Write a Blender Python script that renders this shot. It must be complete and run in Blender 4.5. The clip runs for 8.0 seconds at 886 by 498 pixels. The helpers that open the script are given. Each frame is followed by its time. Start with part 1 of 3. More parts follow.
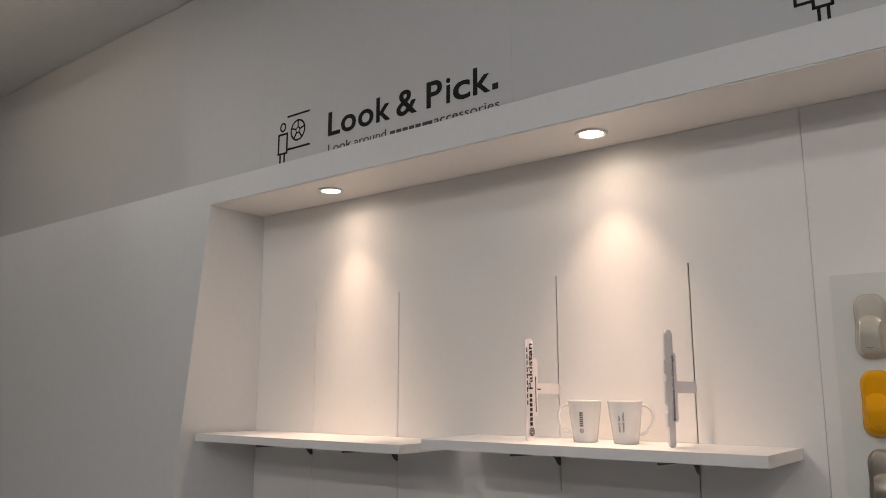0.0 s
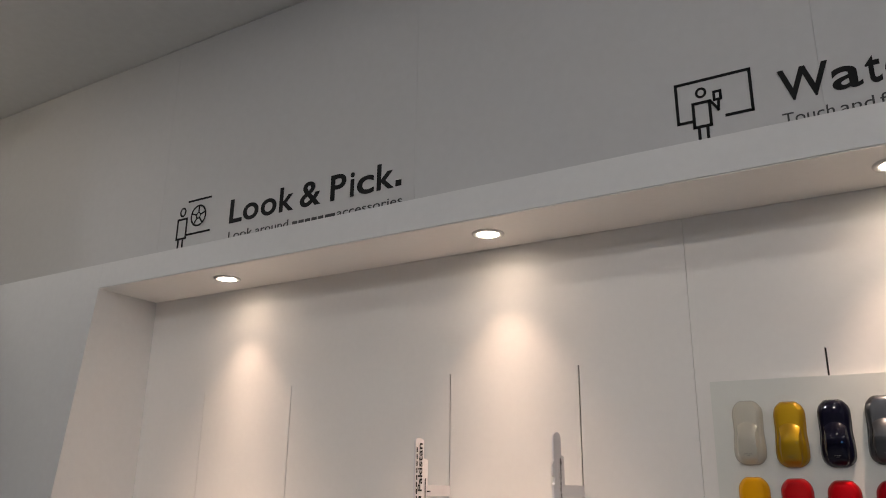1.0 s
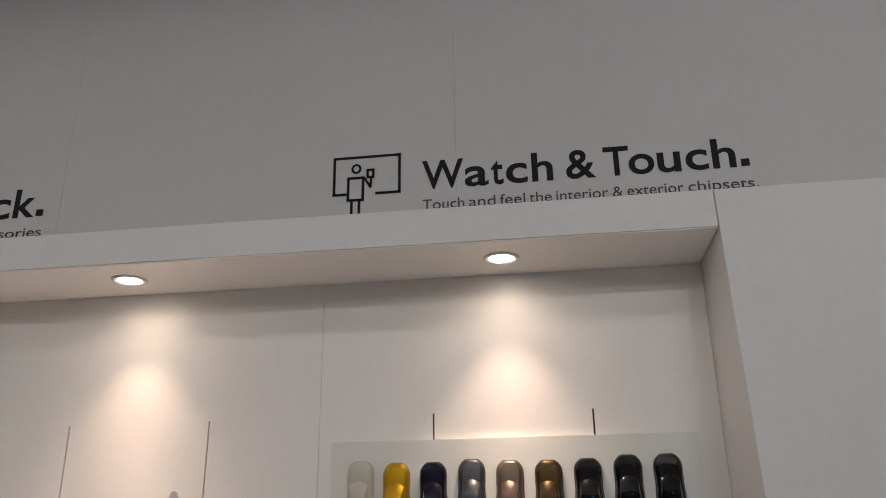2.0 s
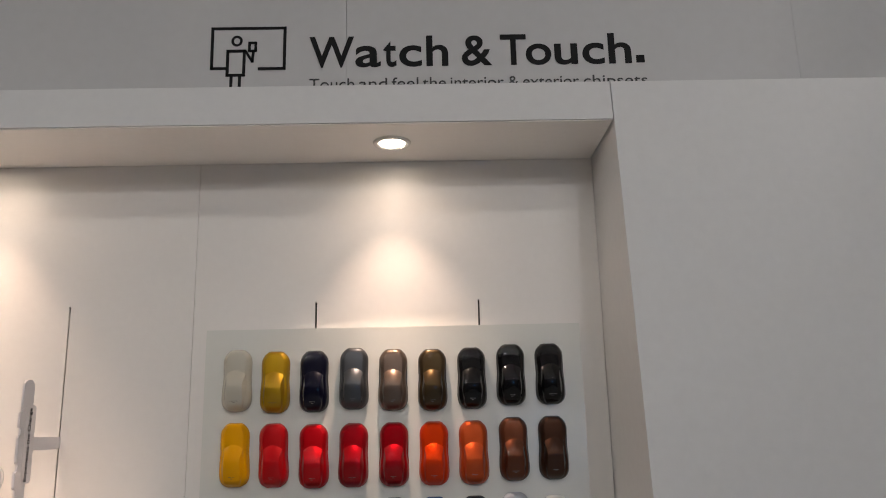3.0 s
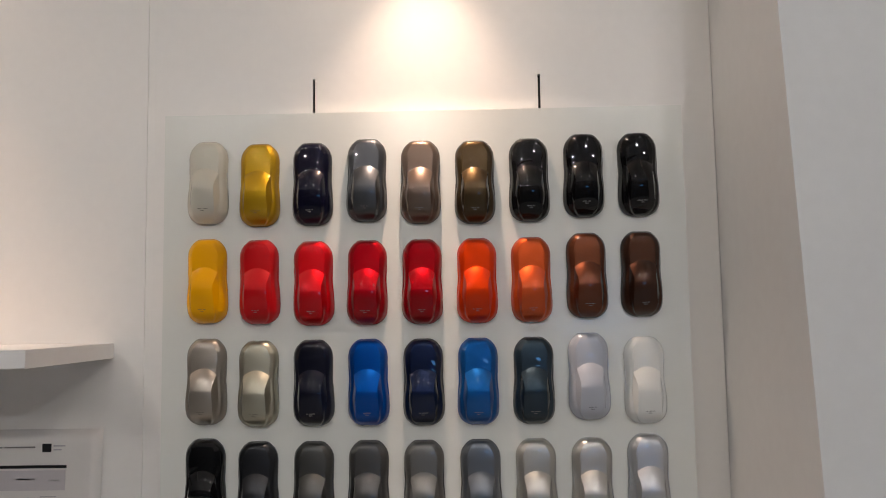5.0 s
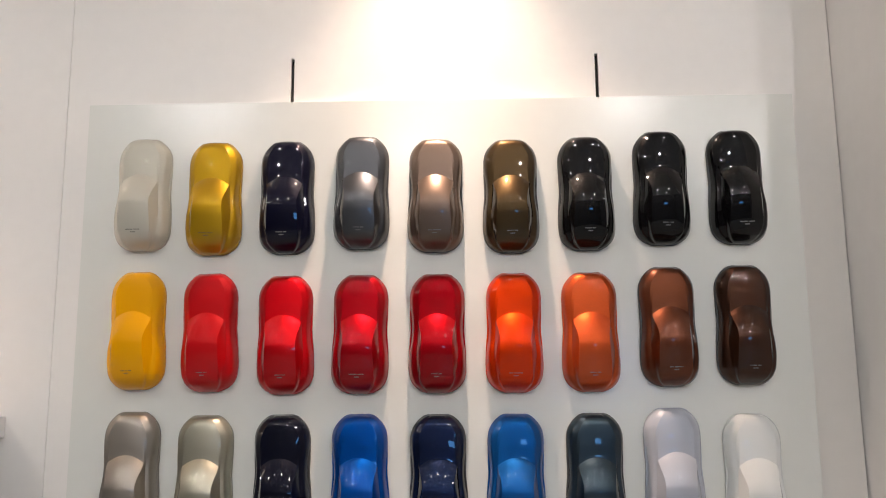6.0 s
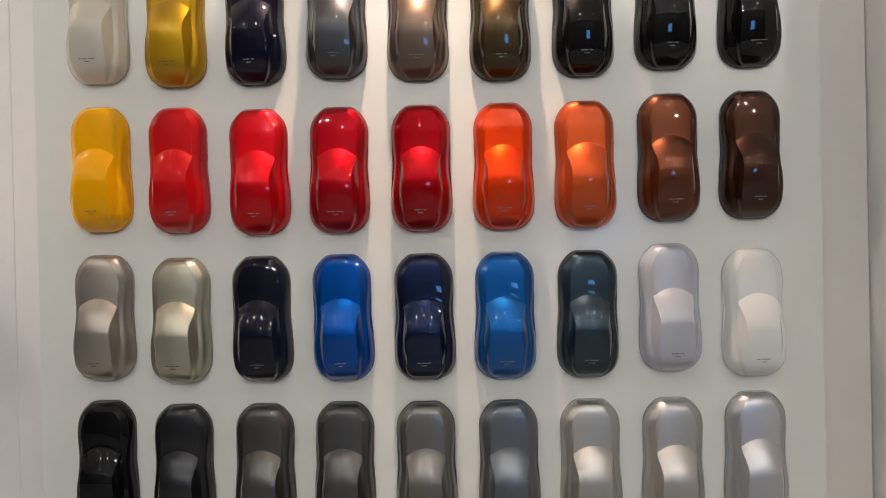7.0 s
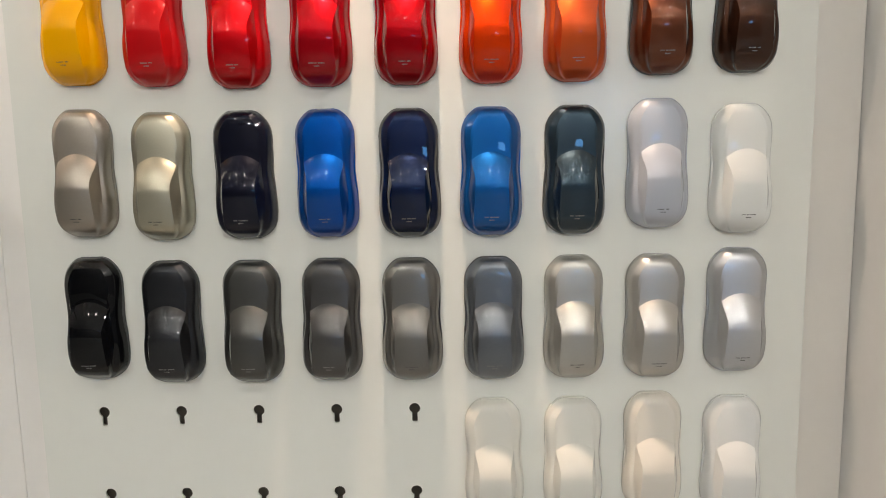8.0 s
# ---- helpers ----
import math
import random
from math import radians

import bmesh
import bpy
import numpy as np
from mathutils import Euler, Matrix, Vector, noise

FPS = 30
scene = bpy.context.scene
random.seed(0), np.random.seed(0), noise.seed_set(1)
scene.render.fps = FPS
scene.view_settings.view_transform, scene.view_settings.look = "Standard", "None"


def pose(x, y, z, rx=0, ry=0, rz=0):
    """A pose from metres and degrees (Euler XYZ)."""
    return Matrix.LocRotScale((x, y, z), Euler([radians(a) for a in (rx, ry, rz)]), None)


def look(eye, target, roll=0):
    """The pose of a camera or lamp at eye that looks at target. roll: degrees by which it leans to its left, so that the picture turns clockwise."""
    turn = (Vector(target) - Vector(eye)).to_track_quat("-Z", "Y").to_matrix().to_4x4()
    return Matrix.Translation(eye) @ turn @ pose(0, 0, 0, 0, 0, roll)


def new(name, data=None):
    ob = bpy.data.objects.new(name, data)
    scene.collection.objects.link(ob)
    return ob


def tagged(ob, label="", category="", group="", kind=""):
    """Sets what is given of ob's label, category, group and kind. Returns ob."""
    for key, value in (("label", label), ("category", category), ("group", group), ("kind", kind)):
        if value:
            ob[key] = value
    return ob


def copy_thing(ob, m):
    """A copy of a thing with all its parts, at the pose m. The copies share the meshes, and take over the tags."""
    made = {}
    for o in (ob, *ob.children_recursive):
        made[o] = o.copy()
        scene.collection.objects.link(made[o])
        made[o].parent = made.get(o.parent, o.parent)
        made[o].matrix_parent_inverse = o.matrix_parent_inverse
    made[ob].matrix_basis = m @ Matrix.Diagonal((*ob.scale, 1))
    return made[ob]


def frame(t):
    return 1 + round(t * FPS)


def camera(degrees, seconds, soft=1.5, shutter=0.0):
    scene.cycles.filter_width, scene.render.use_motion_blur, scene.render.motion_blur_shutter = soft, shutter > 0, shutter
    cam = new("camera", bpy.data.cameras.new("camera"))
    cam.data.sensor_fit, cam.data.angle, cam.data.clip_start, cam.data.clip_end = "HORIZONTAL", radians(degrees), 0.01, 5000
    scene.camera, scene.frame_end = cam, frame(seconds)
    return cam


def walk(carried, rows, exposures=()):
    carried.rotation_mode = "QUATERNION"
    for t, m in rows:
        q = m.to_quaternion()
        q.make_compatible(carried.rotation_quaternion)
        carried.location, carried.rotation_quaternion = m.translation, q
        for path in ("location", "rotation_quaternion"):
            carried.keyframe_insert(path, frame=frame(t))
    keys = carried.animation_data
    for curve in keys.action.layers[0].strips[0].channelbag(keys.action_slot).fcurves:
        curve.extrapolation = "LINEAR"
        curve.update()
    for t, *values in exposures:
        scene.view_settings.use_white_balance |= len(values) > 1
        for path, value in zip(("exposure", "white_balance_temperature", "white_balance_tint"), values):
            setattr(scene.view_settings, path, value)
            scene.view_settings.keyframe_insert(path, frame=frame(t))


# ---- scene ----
cam = camera(59.0, 8.0, soft=1.0)
PATH = [
    (0, (0.352, -2.141, 1.504), (-0.857, -0.589, 1.858), -0.0),
    (0.5, (0.328, -2.114, 1.52), (-0.88, -0.593, 1.998), 1.3),
    (0.7, (0.351, -2.117, 1.502), (-0.808, -0.571, 2.02), 1.2),
    (1, (0.387, -2.108, 1.512), (-0.609, -0.475, 2.099), 0.7),
    (1.2, (0.412, -2.115, 1.515), (-0.406, -0.408, 2.162), 0.3),
    (1.5, (0.468, -2.117, 1.527), (-0.115, -0.336, 2.224), -0.0),
    (1.8, (0.504, -2.121, 1.52), (0.11, -0.292, 2.228), -0.3),
    (2, (0.525, -2.13, 1.538), (0.269, -0.271, 2.23), -0.8),
    (2.2, (0.553, -2.117, 1.531), (0.402, -0.248, 2.225), -0.8),
    (3.3, (0.463, -2.004, 1.503), (0.513, -0.026, 1.794), -1.4),
    (3.5, (0.446, -1.972, 1.485), (0.48, 0.019, 1.671), -0.9),
    (4, (0.421, -1.868, 1.473), (0.422, 0.132, 1.527), -1.7),
    (4.2, (0.419, -1.803, 1.461), (0.481, 0.195, 1.49), -1.7),
    (5.3, (0.484, -1.299, 1.392), (0.414, 0.689, 1.603), -0.8),
    (5.5, (0.456, -1.195, 1.417), (0.395, 0.792, 1.635), -1.1),
    (5.8, (0.438, -1.083, 1.42), (0.384, 0.895, 1.713), -0.6),
    (6, (0.434, -1.052, 1.42), (0.388, 0.925, 1.72), -0.5),
    (6.2, (0.439, -1.03, 1.416), (0.391, 0.945, 1.726), -0.6),
    (6.5, (0.442, -1.008, 1.407), (0.402, 0.97, 1.698), -0.8),
    (6.6, (0.446, -1.004, 1.41), (0.398, 0.984, 1.623), -0.9),
    (6.7, (0.445, -0.997, 1.406), (0.399, 0.999, 1.533), -0.9),
    (6.8, (0.447, -0.993, 1.401), (0.398, 1.006, 1.455), -1.1),
    (7, (0.452, -0.981, 1.371), (0.398, 1.019, 1.36), -1.2),
    (7.2, (0.448, -0.976, 1.364), (0.407, 1.022, 1.281), -1.3),
    (7.5, (0.458, -0.972, 1.357), (0.409, 1.02, 1.189), -1.2),
    (7.8, (0.458, -0.973, 1.34), (0.427, 1.013, 1.11), -1.0),
    (8, (0.459, -0.974, 1.33), (0.421, 1.005, 1.038), -1.1),
]
walk(cam, [(t, look(eye, target, roll)) for t, eye, target, roll in PATH],
     exposures=[(0.0, -0.02, 6500, 10), (0.8, -0.14, 6500, 10), (2.2, -0.02, 6500, 10), (3.4, 0.0, 6550, 10), (4.2, 0.0, 6550, 10), (5.4, 0.56, 6550, 10), (6.0, 0.76, 6480, 10),
                (6.5, 0.66, 6500, 10), (7.2, 0.70, 6600, 8), (8.0, 1.05, 6750, 5)])

# ---- world and large lights ----
world = bpy.data.worlds.new("world")
scene.world = world
world.use_nodes = True
bg = world.node_tree.nodes["Background"]
sky = world.node_tree.nodes.new("ShaderNodeTexSky")
sky.sky_type = "NISHITA"
sky.sun_disc = False
sky.sun_elevation, sky.sun_rotation = radians(40), radians(150)
world.node_tree.links.new(sky.outputs["Color"], bg.inputs["Color"])
bg.inputs["Strength"].default_value = 0.05

CEIL = 3.49                  # ceiling height
FLOOR_W, FLOOR_E, FLOOR_S = -7.4, 4.6, -7.6
UPY = 0.028                  # face of the upper wall
NX0, NX1 = -2.297, 0.952     # niche sides
SOF = 2.245                  # soffit height
TOPZ = 2.347                 # top of the surround
LEAN = 0.09                  # how much the surround's face comes forward per metre downwards


def face_y(z):
    return -0.275 - LEAN * (SOF - z)


def lamp(name, kind, m, power, color, **kw):
    data = bpy.data.lights.new(name, kind)
    data.energy, data.color = power, color
    ob = new(name, data)
    ob.matrix_basis = m
    if "size" in kw:
        data.shape, data.size, data.size_y = "RECTANGLE", kw["size"], kw["size_y"]
    if "cone" in kw:
        data.spot_size, data.spot_blend, data.shadow_soft_size = radians(kw["cone"]), kw["blend"], kw["soft"]
    return ob


WARM = (1.0, 0.71, 0.54)
NEUTRAL = (1.0, 0.945, 0.93)
# recessed ceiling spots of the room, and the downlights of the niche
FRONT_ROW = tuple((-2.3 + 1.32 * k, -2.5) for k in range(5))
ROOM_SPOTS = ((-1.5, -4.7), (1.7, -4.7), (0.0, -6.4), (3.1, -6.4))
for rx, ry in FRONT_ROW + ROOM_SPOTS:
    front = ry > -4
    lamp("ceiling_spot", "SPOT", look((rx, ry, CEIL - 0.035), (rx, ry + 0.3, 0)), 3.5 if front else 72, NEUTRAL, cone=177, blend=0.12, soft=0.05)
# track spotlights beyond both ends of the niche, turned along the wall: the edges of their beams run down the surround
TRACKS = (((-3.93, -1.17, 3.40), (0.02, -0.3, 2.44)), ((2.59, -1.17, 3.40), (-1.36, -0.3, 2.44)))
for (eye, aim), power in zip(TRACKS, (18, 9)):
    lamp("track_spot", "SPOT", look(eye, aim), power, NEUTRAL, cone=82, blend=0.3, soft=0.05)
# each downlight of the niche: a broad beam, a narrow bright core and a weak spill
SHELF_TOP = 1.361
LAMPS = (-1.736, -0.654, 0.409)
for lx in LAMPS:
    at = (lx, -0.145, SOF - 0.012)
    lamp("niche_spot", "SPOT", look(at, (lx, -0.115, 1.0)), 12.5, WARM, cone=76, blend=0.9, soft=0.012)
    lamp("niche_core", "SPOT", look(at, (lx, -0.19, SHELF_TOP)), 22, WARM, cone=50, blend=1.0, soft=0.012)
    lamp("niche_spill", "SPOT", look(at, (lx, -0.165, 1.0)), 1.9, WARM, cone=160, blend=1.0, soft=0.012)

# ---- materials ----


def material(name, color, rough=0.5, metal=0.0, coat=0.0, grain=0.0, grain_scale=60.0, bump=0.0, bump_scale=200.0, emit=0.0, spec=0.5, flake=0.0, coat_rough=0.03, edge=1.0):
    m = bpy.data.materials.new(name)
    m.use_nodes = True
    nt = m.node_tree
    b = nt.nodes["Principled BSDF"]
    b.inputs["Base Color"].default_value = (*color, 1)
    b.inputs["Roughness"].default_value = rough
    b.inputs["Metallic"].default_value = metal
    b.inputs["Coat Weight"].default_value = coat
    b.inputs["Coat Roughness"].default_value = coat_rough
    b.inputs["Coat IOR"].default_value = 1.38
    b.inputs["Specular IOR Level"].default_value = spec
    if emit:
        b.inputs["Emission Color"].default_value = (*color, 1)
        b.inputs["Emission Strength"].default_value = emit
    geo = nt.nodes.new("ShaderNodeNewGeometry")
    if grain:
        # two scales: broad unevenness and fine grain
        big = nt.nodes.new("ShaderNodeTexNoise")
        big.inputs["Scale"].default_value, big.inputs["Detail"].default_value = grain_scale * 0.04, 3
        fine = nt.nodes.new("ShaderNodeTexNoise")
        fine.inputs["Scale"].default_value, fine.inputs["Detail"].default_value = grain_scale, 4
        both = nt.nodes.new("ShaderNodeMath")
        both.operation = "ADD"
        ramp = nt.nodes.new("ShaderNodeMapRange")
        ramp.inputs["From Min"].default_value, ramp.inputs["From Max"].default_value = 0.6, 1.4
        ramp.inputs["To Min"].default_value, ramp.inputs["To Max"].default_value = 1 - grain, 1 + grain
        mix = nt.nodes.new("ShaderNodeVectorMath")
        mix.operation = "SCALE"
        mix.inputs[0].default_value = color
        for n in (big, fine):
            nt.links.new(geo.outputs["Position"], n.inputs["Vector"])
        nt.links.new(big.outputs["Fac"], both.inputs[0])
        nt.links.new(fine.outputs["Fac"], both.inputs[1])
        nt.links.new(both.outputs[0], ramp.inputs["Value"])
        nt.links.new(ramp.outputs["Result"], mix.inputs["Scale"])
        nt.links.new(mix.outputs["Vector"], b.inputs["Base Color"])
        r2 = nt.nodes.new("ShaderNodeMapRange")
        r2.inputs["From Min"].default_value, r2.inputs["From Max"].default_value = 0.3, 0.7
        r2.inputs["To Min"].default_value, r2.inputs["To Max"].default_value = rough * 0.88, min(1.0, rough * 1.12)
        nt.links.new(big.outputs["Fac"], r2.inputs["Value"])
        nt.links.new(r2.outputs["Result"], b.inputs["Roughness"])
    if flake:
        vor = nt.nodes.new("ShaderNodeTexVoronoi")
        vor.inputs["Scale"].default_value = 2600
        nt.links.new(geo.outputs["Position"], vor.inputs["Vector"])
        bw = nt.nodes.new("ShaderNodeMapRange")
        bw.inputs["To Min"].default_value, bw.inputs["To Max"].default_value = 1 - flake, 1 + flake
        sc = nt.nodes.new("ShaderNodeVectorMath")
        sc.operation = "SCALE"
        sc.inputs[0].default_value = color
        nt.links.new(vor.outputs["Color"], bw.inputs["Value"])
        nt.links.new(bw.outputs["Result"], sc.inputs["Scale"])
        nt.links.new(sc.outputs["Vector"], b.inputs["Base Color"])
    if bump:
        n = nt.nodes.new("ShaderNodeTexNoise")
        n.inputs["Scale"].default_value, n.inputs["Detail"].default_value = bump_scale, 3
        nt.links.new(geo.outputs["Position"], n.inputs["Vector"])
        bp = nt.nodes.new("ShaderNodeBump")
        bp.inputs["Strength"].default_value, bp.inputs["Distance"].default_value = bump, 0.002
        nt.links.new(n.outputs["Fac"], bp.inputs["Height"])
        nt.links.new(bp.outputs["Normal"], b.inputs["Normal"])
    b.inputs["Specular Tint"].default_value = (edge, edge, edge, 1)
    return m


def srgb(r, g, b):
    def lin(c):
        c /= 255
        return c / 12.92 if c <= 0.04045 else ((c + 0.055) / 1.055) ** 2.4
    return (lin(r), lin(g), lin(b))


M_WALL = material("wall_paint", (0.72, 0.72, 0.715), 0.55, grain=0.03, grain_scale=40, bump=0.06, bump_scale=260)
M_DIM = material("grey_wall_paint", (0.10, 0.10, 0.102), 0.6, grain=0.04, grain_scale=30)
M_FAR = material("far_wall_paint", (0.06, 0.059, 0.057), 0.6, grain=0.04, grain_scale=30)
M_UPPER = material("upper_wall_paint", (0.58, 0.58, 0.58), 0.6, grain=0.03, grain_scale=30, bump=0.06, bump_scale=220)
M_BACK = material("niche_panel_laminate", (0.85, 0.825, 0.79), 0.42, grain=0.02, grain_scale=50, bump=0.04, bump_scale=300)
# paler than the wall paint: bounced light on the soffit put into its colour
M_SOFFIT_LIT = material("soffit_bounce_lit", (0.89, 0.865, 0.835), 0.35, grain=0.02, grain_scale=50, bump=0.03)
M_CEIL = material("ceiling_plaster", (0.80, 0.80, 0.79), 0.8, grain=0.04, grain_scale=25, bump=0.1, bump_scale=120)
M_FLOOR = material("floor_tile", (0.36, 0.355, 0.34), 0.4, grain=0.08, grain_scale=18)
M_SHELF = material("shelf_laminate", (0.86, 0.84, 0.82), 0.4, grain=0.02, grain_scale=70, bump=0.03)
M_BOARD = material("board_acrylic", (0.78, 0.785, 0.735), 0.22, grain=0.012, grain_scale=60, bump=0.01, bump_scale=30)
M_METAL = material("bracket_metal", (0.16, 0.155, 0.14), 0.42, metal=0.8, grain=0.06, grain_scale=90)
M_CHANNEL = material("channel_dark", (0.035, 0.033, 0.03), 0.5, metal=0.3)
M_GAP = material("joint_shadow_gap", (0.06, 0.06, 0.06), 0.9)
M_BLACK = material("black_vinyl", (0.012, 0.012, 0.013), 0.75, spec=0.25)
M_GREYINK = material("grey_vinyl", (0.045, 0.045, 0.048), 0.5)
M_CERAMIC = material("mug_ceramic", (0.80, 0.79, 0.77), 0.18, coat=0.5, grain=0.01)
M_PAPER = material("paper", (0.72, 0.695, 0.665), 0.75, grain=0.015, grain_scale=120)
M_PRINT = material("print_grey", (0.55, 0.52, 0.535), 0.75, grain=0.03, grain_scale=90)
M_PRINTMID = material("print_mid", (0.42, 0.40, 0.42), 0.75)
M_INKMID = material("print_dark", (0.12, 0.112, 0.11), 0.75)
M_PHOTO = material("print_photo", (0.17, 0.12, 0.09), 0.6, grain=0.5, grain_scale=70)
M_FOAM = material("foam_board", (0.76, 0.73, 0.74), 0.55, grain=0.015)
M_RING = material("lamp_trim", (0.78, 0.76, 0.73), 0.35)
M_LENS = material("lamp_lens", (1.0, 0.86, 0.70), 0.3, emit=22)
M_PANEL = material("ceiling_lamp_diffuser", (1.0, 0.97, 0.92), 0.4, emit=75)
M_GLOBE = material("linear_diffuser", (1.0, 0.85, 0.68), 0.4, emit=3)
M_SCREEN = material("screen_picture", (0.14, 0.44, 1.0), 0.2, emit=7)
M_INNER = material("board_backing", (0.10, 0.085, 0.065), 0.7, grain=0.1, grain_scale=60)
M_DARKWOOD = material("dark_frame", (0.03, 0.03, 0.032), 0.4)

# ---- mesh helpers ----


def finish(ob, mat, parent=None, label="", smooth=False):
    ob.data.materials.append(mat)
    if parent is not None:
        ob.parent = parent
    if label:
        ob["label"] = label
    if smooth:
        for p in ob.data.polygons:
            p.use_smooth = True
    return ob


def part(name, bm, mat, parent=None, label="", smooth=False):
    me = bpy.data.meshes.new(name)
    bmesh.ops.recalc_face_normals(bm, faces=bm.faces)
    bm.to_mesh(me)
    bm.free()
    return finish(new(name, me), mat, parent, label, smooth)


def empty(name, m=None):
    ob = new(name)
    if m is not None:
        ob.matrix_basis = m
    return ob


def box(x0, x1, y0, y1, z0, z1, bevel=0.0, bm=None):
    own = bmesh.new()
    bmesh.ops.create_cube(own, size=1)
    for v in own.verts:
        v.co = ((x0 + x1) / 2 + v.co.x * (x1 - x0), (y0 + y1) / 2 + v.co.y * (y1 - y0), (z0 + z1) / 2 + v.co.z * (z1 - z0))
    if bevel:
        bmesh.ops.bevel(own, geom=own.edges[:], offset=bevel, segments=2, affect="EDGES", profile=0.5)
    if bm is None:
        return own
    me = bpy.data.meshes.new("tmp")
    own.to_mesh(me)
    own.free()
    bm.from_mesh(me)
    bpy.data.meshes.remove(me)
    return bm


def prism(points, a0, a1, axis="x", bevel=0.0, segments=2):
    """A polygon drawn across an axis, pulled along it. Points for x: (y, z); for y: (x, z)."""
    bm = bmesh.new()
    def at(p, a):
        return (a, p[0], p[1]) if axis == "x" else (p[0], a, p[1])
    lo, hi = [bm.verts.new(at(p, a0)) for p in points], [bm.verts.new(at(p, a1)) for p in points]
    bm.faces.new(lo)
    bm.faces.new(hi[::-1])
    n = len(points)
    for i in range(n):
        bm.faces.new((lo[i], lo[(i + 1) % n], hi[(i + 1) % n], hi[i]))
    if bevel:
        bmesh.ops.bevel(bm, geom=bm.edges[:], offset=bevel, segments=segments, affect="EDGES", profile=0.5)
    return bm


def revolve(profile, steps=40, bm=None, centre=(0, 0, 0)):
    """Profile of (radius, z), turned about z."""
    bm = bm or bmesh.new()
    rings = []
    for r, z in profile:
        if r < 1e-6:
            rings.append([bm.verts.new((centre[0], centre[1], centre[2] + z))])
        else:
            rings.append([bm.verts.new((centre[0] + r * math.cos(2 * math.pi * i / steps), centre[1] + r * math.sin(2 * math.pi * i / steps), centre[2] + z)) for i in range(steps)])
    for a, b in zip(rings, rings[1:]):
        for i in range(steps):
            j = (i + 1) % steps
            if len(a) == 1 and len(b) > 1:
                bm.faces.new((a[0], b[i], b[j]))
            elif len(b) == 1 and len(a) > 1:
                bm.faces.new((a[i], a[j], b[0]))
            elif len(a) > 1:
                bm.faces.new((a[i], a[j], b[j], b[i]))
    return bm


def outline_mesh(name, loops, thick):
    """A flat plate in the x-z plane from closed loops (the first is the outline, the others holes); its front is at y = 0 and it goes back by thick."""
    cu = bpy.data.curves.new(name, "CURVE")
    cu.dimensions, cu.fill_mode, cu.extrude = "2D", "BOTH", thick / 2
    for pts in loops:
        sp = cu.splines.new("POLY")
        sp.points.add(len(pts) - 1)
        for q, p in zip(sp.points, pts):
            q.co = (p[0], p[1], 0, 1)
        sp.use_cyclic_u = True
    tmp = new(name, cu)
    me = bpy.data.meshes.new_from_object(tmp.evaluated_get(bpy.context.evaluated_depsgraph_get()))
    bpy.data.objects.remove(tmp)
    bpy.data.curves.remove(cu)
    me.transform(Matrix(((1, 0, 0, 0), (0, 0, -1, thick / 2), (0, 1, 0, 0), (0, 0, 0, 1))))
    bm = bmesh.new()
    bm.from_mesh(me)
    bmesh.ops.remove_doubles(bm, verts=bm.verts, dist=1e-5)
    bmesh.ops.recalc_face_normals(bm, faces=bm.faces)
    bm.to_mesh(me)
    bm.free()
    return me


def rect(x0, x1, z0, z1):
    return [(x0, z0), (x1, z0), (x1, z1), (x0, z1)]


def text_mesh(name, body, width, cap, thick=0.001, bold=0.0, spacing=1.0):
    """Lettering in the x-z plane from the origin to the right, scaled to its width and the height of its capitals; its front is at y = -thick."""
    cu = bpy.data.curves.new(name, "FONT")
    cu.body, cu.size, cu.offset, cu.space_character, cu.resolution_u = body, 1.0, bold, spacing, 6
    cu.extrude = 0.01
    tmp = new(name, cu)
    me = bpy.data.meshes.new_from_object(tmp.evaluated_get(bpy.context.evaluated_depsgraph_get()))
    bpy.data.objects.remove(tmp)
    bpy.data.curves.remove(cu)
    xs = [v.co.x for v in me.vertices]
    x0, w = min(xs), max(xs) - min(xs)
    k, kz = width / w, cap / 0.70
    for v in me.vertices:
        x, z, d = v.co.x, v.co.y, v.co.z
        v.co = ((x - x0) * k, -thick if d > 0 else 0.0, z * kz)
    return me


# ---- the structure ----


def structure(ob, label, category):
    return tagged(ob, label, category, kind="structure")


structure(part("floor", box(FLOOR_W, FLOOR_E, FLOOR_S, 0.2, -0.1, 0.0), M_FLOOR), "grey polished tile floor of the showroom", "floor")
structure(part("ceiling", box(FLOOR_W, FLOOR_E, FLOOR_S, 0.2, CEIL, CEIL + 0.1), M_CEIL), "plain white plastered ceiling", "ceiling")
structure(part("wall_west", box(FLOOR_W - 0.15, FLOOR_W, FLOOR_S, 0.2, 0, CEIL), M_DIM), "plain grey side wall of the showroom", "wall")
structure(part("wall_east", box(FLOOR_E, FLOOR_E + 0.15, FLOOR_S, 0.2, 0, CEIL), M_DIM), "plain grey side wall of the showroom", "wall")

structure(part("wall_south", box(FLOOR_W, FLOOR_E, FLOOR_S - 0.15, FLOOR_S, 0, CEIL), M_FAR), "plain dark grey wall at the far side of the showroom", "wall")

# upper wall in panels with fine joints
upper = structure(empty("wall_upper"), "tall grey-white panelled wall above the display niche", "wall")
joints = [FLOOR_W, -6.3, -4.99, -3.68, -2.37, -1.035, 0.272, 1.58, 2.9, FLOOR_E]
for a, b in zip(joints, joints[1:]):
    part("panel", box(a + 0.0004, b - 0.0004, UPY, UPY + 0.02, 0.0, CEIL - 0.004), M_UPPER, upper)
part("backing", box(FLOOR_W, FLOOR_E, UPY + 0.021, UPY + 0.1, 0, CEIL), M_GAP, upper)

